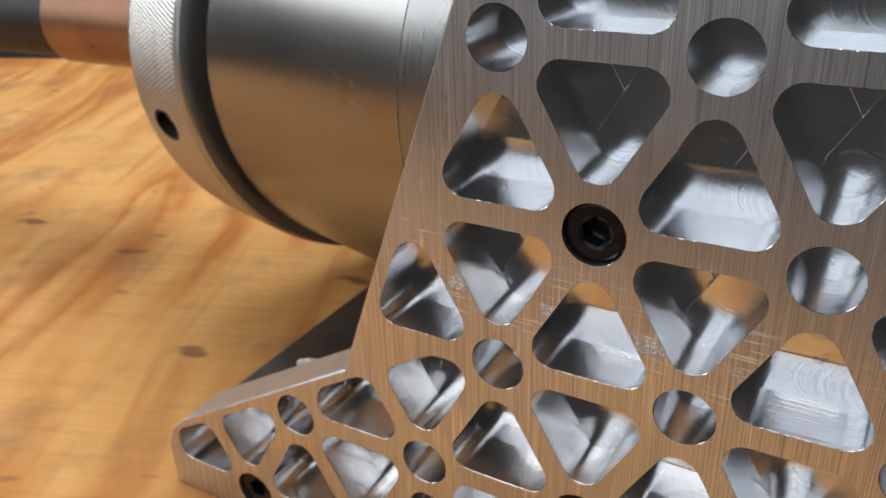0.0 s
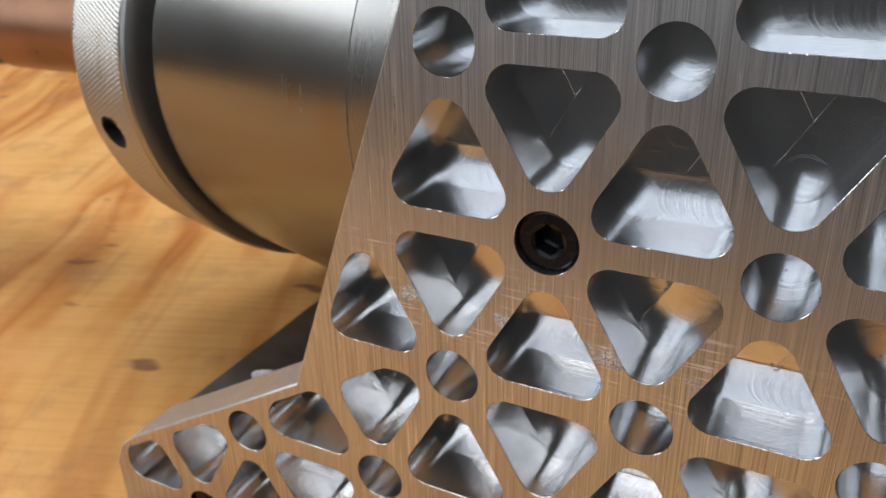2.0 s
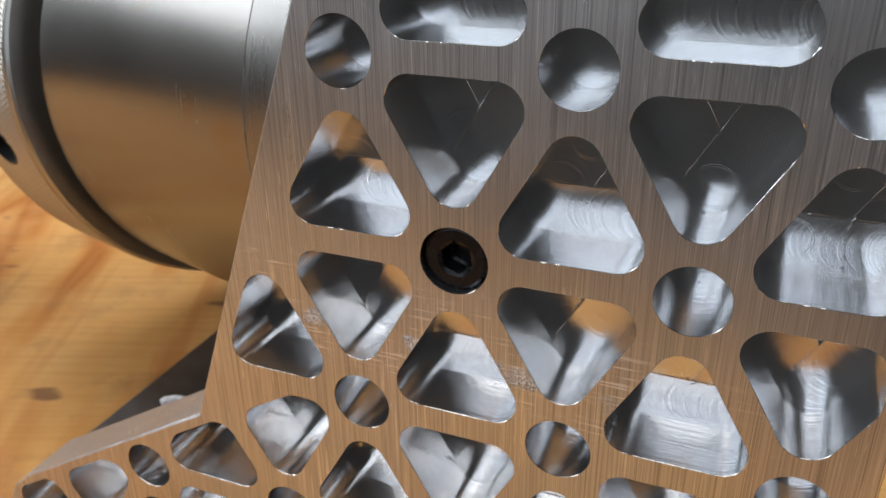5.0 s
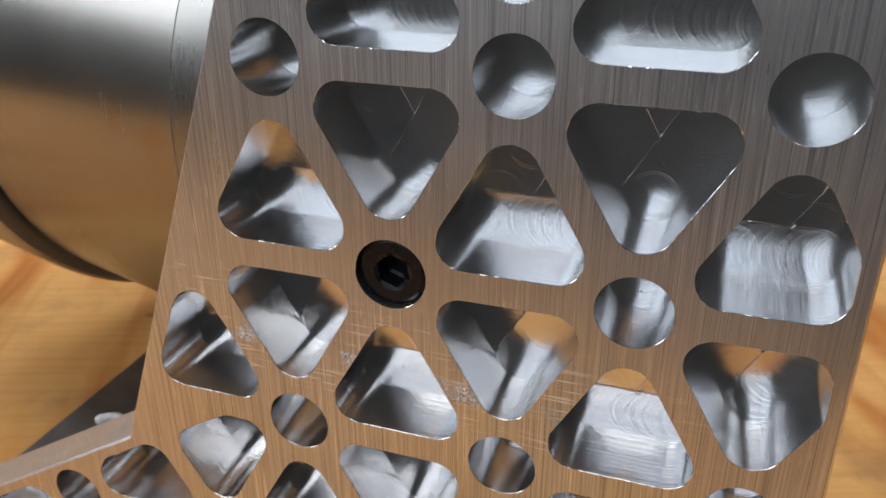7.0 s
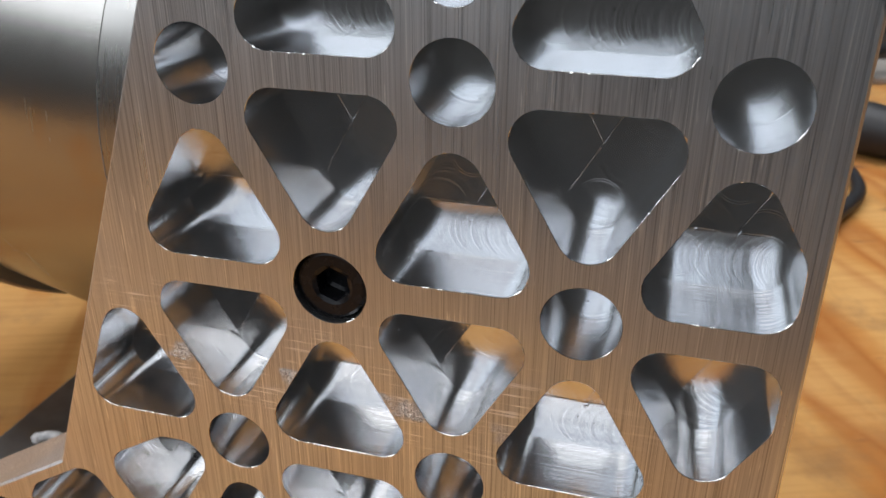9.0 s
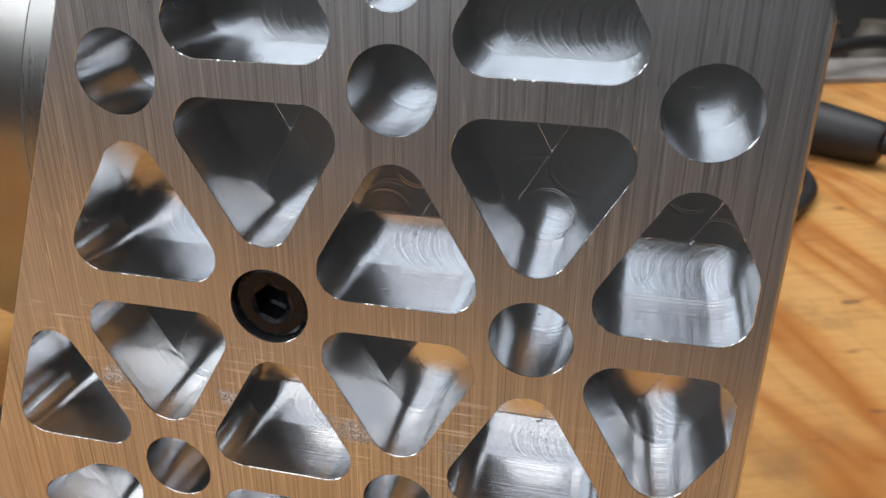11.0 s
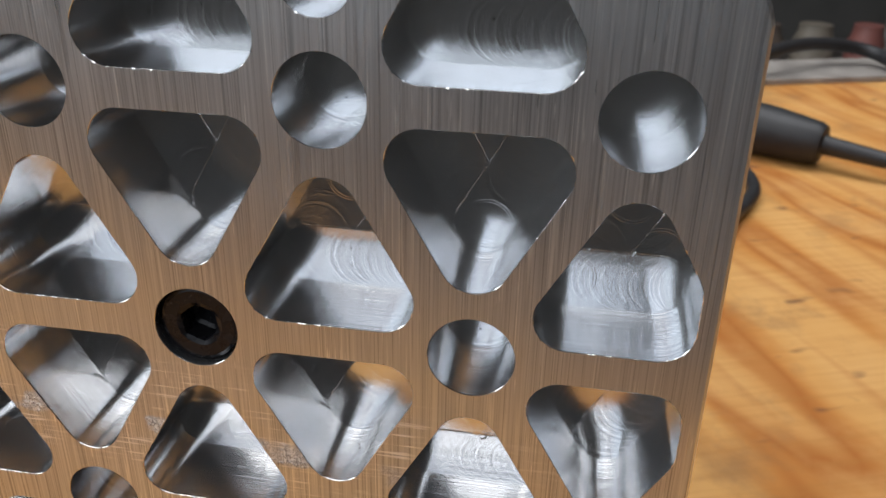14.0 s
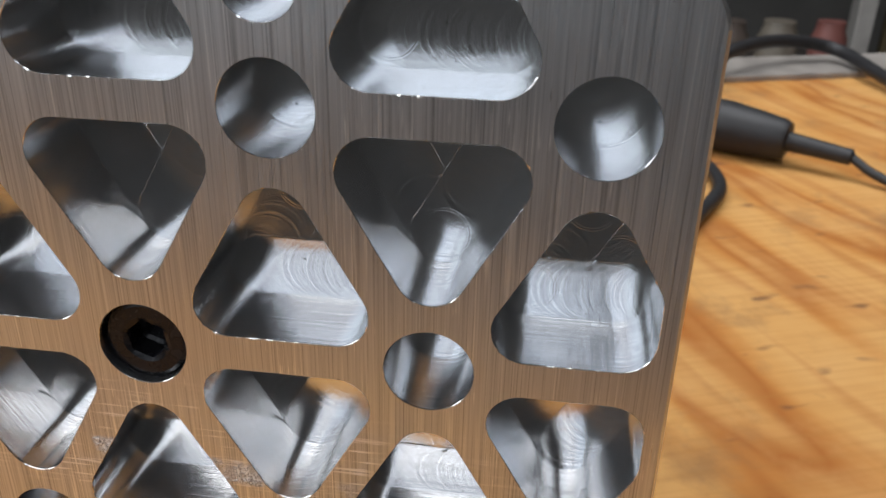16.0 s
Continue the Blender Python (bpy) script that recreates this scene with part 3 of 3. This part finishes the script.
def knurled_bm(x0, x1, radius, rows=56, steps=1000, height=0.5 * MM, first=radians(115), last=radians(235)):
    """Fine slanting ridges on the near side of the ring, with a gap for the pin hole."""
    bm = bmesh.new()
    rings = []
    for i in range(rows + 1):
        x = x0 + (x1 - x0) * i / rows
        ring = []
        for k in range(steps + 1):
            a = first + (last - first) * k / steps
            wave = 0.5 + 0.35 * math.cos(2 * math.pi * (a * radius - 0.36 * x) / (1.9 * MM)) + 0.15 * math.cos(2 * math.pi * (a * radius + 0.36 * x) / (1.9 * MM))
            r = radius + height * wave * (1 if 0 < i < rows and 0 < k < steps else 0)
            ring.append(bm.verts.new((x, -r * math.cos(a), -r * math.sin(a))))
        rings.append(ring)
    for i, (a, b) in enumerate(zip(rings, rings[1:])):
        x = x0 + (x1 - x0) * (i + 0.5) / rows
        for k in range(steps):
            if not near_hole(x, first + (last - first) * (k + 0.5) / steps, radius, HOLE_R + 0.0004):
                bm.faces.new((a[k], a[k + 1], b[k + 1], b[k]))
    bmesh.ops.recalc_face_normals(bm, faces=bm.faces[:])
    return bm


def pin_hole_bm(radius):
    """A lip and a blind hole, sunk into the ring at the hole's place."""
    bm = bmesh.new()
    steps = 36
    out = Vector((0, -math.cos(HOLE_ANGLE), -math.sin(HOLE_ANGLE)))
    side = Vector((1, 0, 0)).cross(out)
    rows = []
    for rad, lift in ((HOLE_R + 0.0012, -0.0004), (HOLE_R + 0.0010, 0.0001), (HOLE_R + 0.0002, 0.0001), (HOLE_R, -0.0002), (HOLE_R, -0.008), (0.0004, -0.0095)):
        ring = []
        for k in range(steps):
            a = 2 * math.pi * k / steps
            dx, ds = 1.6 * rad * math.cos(a), rad * math.sin(a)
            sag = radius - math.sqrt(radius**2 - ds**2)
            ring.append(bm.verts.new(Vector((HOLE_X + dx, 0, 0)) + out * (radius - sag + lift) + side * ds))
        rows.append(ring)
    for a, b in zip(rows, rows[1:]):
        for k in range(steps):
            bm.faces.new((a[k], a[(k + 1) % steps], b[(k + 1) % steps], b[k]))
    bm.faces.new(rows[-1])
    bmesh.ops.recalc_face_normals(bm, faces=bm.faces[:])
    return bm


def ring_bm(R, x0, x1):
    """The locking ring as a shell, open where the pin hole goes in."""
    prof = [(x0, R - 0.018), (x0, R - 0.001), (x0 + 0.0008, R), (x0 + 0.0016, R)]
    prof += [(x0 + 0.0016 + (x1 - x0 - 0.0032) * k / 40, R) for k in range(1, 41)]
    prof += [(x1, R - 0.0015), (x1, R - 0.04)]
    bm = lathe_bm(prof, 480, closed=True)
    gone = [f for f in bm.faces if near_hole(f.calc_center_median().x, math.atan2(-f.calc_center_median().z, -f.calc_center_median().y), R, HOLE_R + 0.0003)]
    bmesh.ops.delete(bm, geom=gone, context="FACES")
    return bm


def spindle():
    thing = empty("steel_cylinder")
    turn = Euler(AXIS_TURN).to_matrix().to_4x4()
    thing.matrix_basis = Matrix.Translation(AXIS_AT) @ turn
    R, rim, x0, x1 = 84.5 * MM, 89.9 * MM, 0.0130, 0.0683
    part("barrel", lathe_bm([(-0.123, R - 0.001), (-0.1225, R), (-0.002, R), (0.0, R - 0.002), (0.0, R - 0.01)], 200), M_STEEL, thing, "satin turned steel barrel", smooth=True)
    flange = lathe_bm([(-0.185, R - 0.002), (-0.185, R + 0.0003), (-0.1235, R + 0.0003), (-0.123, R - 0.0005)], 200)
    back = thing.matrix_basis.inverted()
    # the band ends flat against the back of the plate
    cut = bmesh.ops.bisect_plane(flange, geom=flange.verts[:] + flange.edges[:] + flange.faces[:], plane_co=back @ Vector((0, (THICK + 0.2) * MM, 0)), plane_no=back.to_3x3() @ Vector((0, -1, 0)), clear_outer=True)
    bmesh.ops.holes_fill(flange, edges=[e for e in cut["geom_cut"] if isinstance(e, bmesh.types.BMEdge)])
    part("flange", flange, M_FLANGE, thing, "lighter ground steel band", smooth=True)
    # the neck's colour carries the shade between barrel and ring
    part("neck", lathe_bm([(0.0, R - 0.006), (0.0132, R - 0.006)], 120), M_RECESS_SHADE, thing, "recessed neck, its shade painted near black", smooth=True)
    ring = part("ring", ring_bm(rim, x0, x1), M_RING, thing, "pin-hole locking ring with a knurled rim", smooth=True)
    part("knurl", knurled_bm(x0 + 0.003, x1 - 0.003, rim + 0.0001), M_RING, ring, "fine slanting knurl", smooth=True)
    part("pin_hole", pin_hole_bm(rim + 0.0004), M_RECESS_SHADE, ring, "spanner hole, its shade painted near black", smooth=True)
    P0, P1, P2 = (back @ (Vector(p) * MM) for p in (STUB_A, STUB_B, STUB_C))
    way = (P1 - P0).normalized()
    part("stub", tube_bm([P0, P1 - way * 0.012, P1 - way * 0.004, P1], 0.0235, 64), M_COPPER, thing, "brown copper-coloured stub", smooth=True)
    part("end_cap", tube_bm([P1, P1 + (P2 - P1) * 0.5, P2], 0.0215, 48), M_BLACK, thing, "black end", smooth=True)
    tagged(thing, "large satin steel cylinder with a knurled locking ring", "cylinder")


STUB_A, STUB_B, STUB_C = (-282.2, 150.8, 122.7), (-343.0, 142.9, 124.3), (-499.4, 115.3, 128.7)  # the middle line of the stub and its end
spindle()

# ---- base plate behind the foot ----
base = link("base_plate", box_bm(-0.158, 0.06, 0.0185, 0.26, 0.0, 0.012, 0.0008), M_BASE, smooth=False)
tagged(base, "dark grey steel base plate lying on the bench", "base plate")

# ---- cables ----
def connector():
    thing = empty("cable_connector", (0.205, 0.503, 0.019))
    thing.rotation_euler = (0, radians(3), radians(-29))
    part("shell", lathe_bm([(-0.055, 0.010), (-0.055, 0.0165), (-0.050, 0.018), (-0.018, 0.0185), (0.008, 0.0165), (0.022, 0.0150), (0.026, 0.013), (0.027, 0.008)], 40), M_BLACK, thing, "matt black moulded body", smooth=True)
    part("strain_relief", lathe_bm([(0.027, 0.0075), (0.030, 0.0068), (0.060, 0.0058), (0.069, 0.0056), (0.071, 0.003)], 32), M_BLACK, thing, smooth=True)
    part("lead", tube_bm(curve_points([(0.069, 0, 0), (0.092, -0.006, -0.007), (0.15, -0.02, -0.013), (0.26, -0.03, -0.008), (0.5, -0.06, 0.006)]), 0.0032), M_BLACK, thing, smooth=True)
    tagged(thing, "black moulded cable connector lying on the plywood bench", "connector")


connector()
loop = tube_bm(curve_points([(0.12, 0.30, 0.006), (0.150, 0.365, 0.006), (0.172, 0.42, 0.006), (0.165, 0.47, 0.007), (0.14, 0.50, 0.009)]), 0.0046)
tagged(link("cable", loop, M_BLACK), "black rubber cable curling on the bench", "cable")
loop = tube_bm(curve_points([(0.12, 0.62, 0.007), (0.18, 0.68, 0.014), (0.233, 0.742, 0.030), (0.292, 0.800, 0.030), (0.351, 0.820, 0.020), (0.374, 0.735, 0.012), (0.40, 0.62, 0.007), (0.5, 0.5, 0.007)]), 0.0066)
tagged(link("cable", loop, M_BLACK), "thick black cable arching across the back of the bench", "cable")

# ---- back of the bench and beyond ----
board = link("board", box_bm(0.1, 1.1, 0.60, 0.678, 0.0, 0.006, 0.001), plain("grey_board", (0.34, 0.31, 0.28), 0.6, 0, 40), smooth=False)
board.rotation_euler = (0, 0, radians(21))
tagged(board, "flat grey board lying along the back of the bench", "board")


def low_cabinet():
    thing = empty("low_cabinet", (0.62, 1.75, FLOOR))
    dark = plain("dark_brown_cabinet_paint", (0.045, 0.038, 0.032), 0.6, 0, 12)
    part("body", box_bm(-0.75, 0.10, -0.25, 0.25, 0.0, 0.66, 0.004), dark, thing)
    part("top", box_bm(-0.77, 0.12, -0.27, 0.27, 0.662, 0.69, 0.003), dark, thing)
    for k in range(3):
        part("drawer", box_bm(-0.72, 0.07, -0.262, -0.252, 0.04 + 0.205 * k, 0.235 + 0.205 * k, 0.002), dark, thing)
    tagged(thing, "dark low cabinet standing behind the bench", "cabinet")


def jar(name, place, radius, height, material, label, category):
    bm = lathe_bm([(0, radius * 0.9), (0.006, radius), (height * 0.75, radius), (height * 0.88, radius * 0.8), (height, radius * 0.78)], 32)
    ob = link(name, bm, material)
    ob.location = place
    ob.rotation_euler = (0, radians(-90), 0)
    tagged(ob, label, category)


low_cabinet()
TOP = FLOOR + 0.69
jar("tin", (0.585, 1.62, TOP), 0.034, 0.13, plain("dull_red_tin", (0.24, 0.09, 0.075), 0.5, 0, 30), "dull red tin standing on the low cabinet", "tin")
jar("tin", (0.500, 1.66, TOP), 0.040, 0.12, plain("cream_tin", (0.19, 0.165, 0.13), 0.5, 0, 30), "cream tin standing on the low cabinet", "tin")
jar("tin", (0.410, 1.70, TOP), 0.042, 0.11, plain("brown_tin", (0.11, 0.085, 0.07), 0.5, 0, 30), "brown tin standing on the low cabinet", "tin")
post = link("post", box_bm(0.745, 0.785, 1.97, 2.03, FLOOR, 0.5, 0.004), plain("pale_grey_post", (0.42, 0.40, 0.37), 0.5, 0.2, 10), smooth=False)
tagged(post, "pale grey metal post standing on the floor", "post")
panel = link("panel", box_bm(0.84, 1.9, 2.05, 2.075, FLOOR, 0.6, 0.003), plain("olive_brown_panel", (0.13, 0.10, 0.045), 0.6, 0, 8), smooth=False)
tagged(panel, "olive brown board standing on the floor", "panel")


# ---- small bits ----
def burr(place, turn, size):
    """A thin curled sliver of metal."""
    pts = curve_points([(0, 0, 0), (0.25 * size, -0.15 * size, 0.3 * size), (0.1 * size, -0.35 * size, 0.65 * size), (0.3 * size, -0.3 * size, size)], 14)
    ob = link("metal_chip", tube_bm(pts, 0.10 * MM, 6), M_MILLED)
    ob.location, ob.rotation_euler = place, turn
    tagged(ob, "tiny curled aluminium chip in a pocket", "metal chip", "chips in the pockets")


burr((0.0672, 0.0143, BENCH + 0.0118), (0, radians(8), 0), 2.4 * MM)
burr((0.0452, 0.0143, BENCH - 0.0262), (0, radians(35), radians(20)), 2.0 * MM)


def tag():
    thing = empty("cable_tie", (-0.1385, 0.0655, 0.012))
    thing.scale = (0.7, 0.7, 0.7)
    part("strap", tube_bm(curve_points([(-0.006, -0.002, 0.0022), (-0.002, 0.0, 0.0030), (0.002, 0.001, 0.0030), (0.006, 0.001, 0.0024)], 20), 0.0023, 12), M_WHITE, thing, smooth=True)
    part("knot", box_bm(-0.0085, -0.0045, -0.0045, 0.0, 0.0, 0.0042, 0.001), M_WHITE, thing)
    tagged(thing, "short white plastic tie lying on the base plate", "cable tie")


tag()
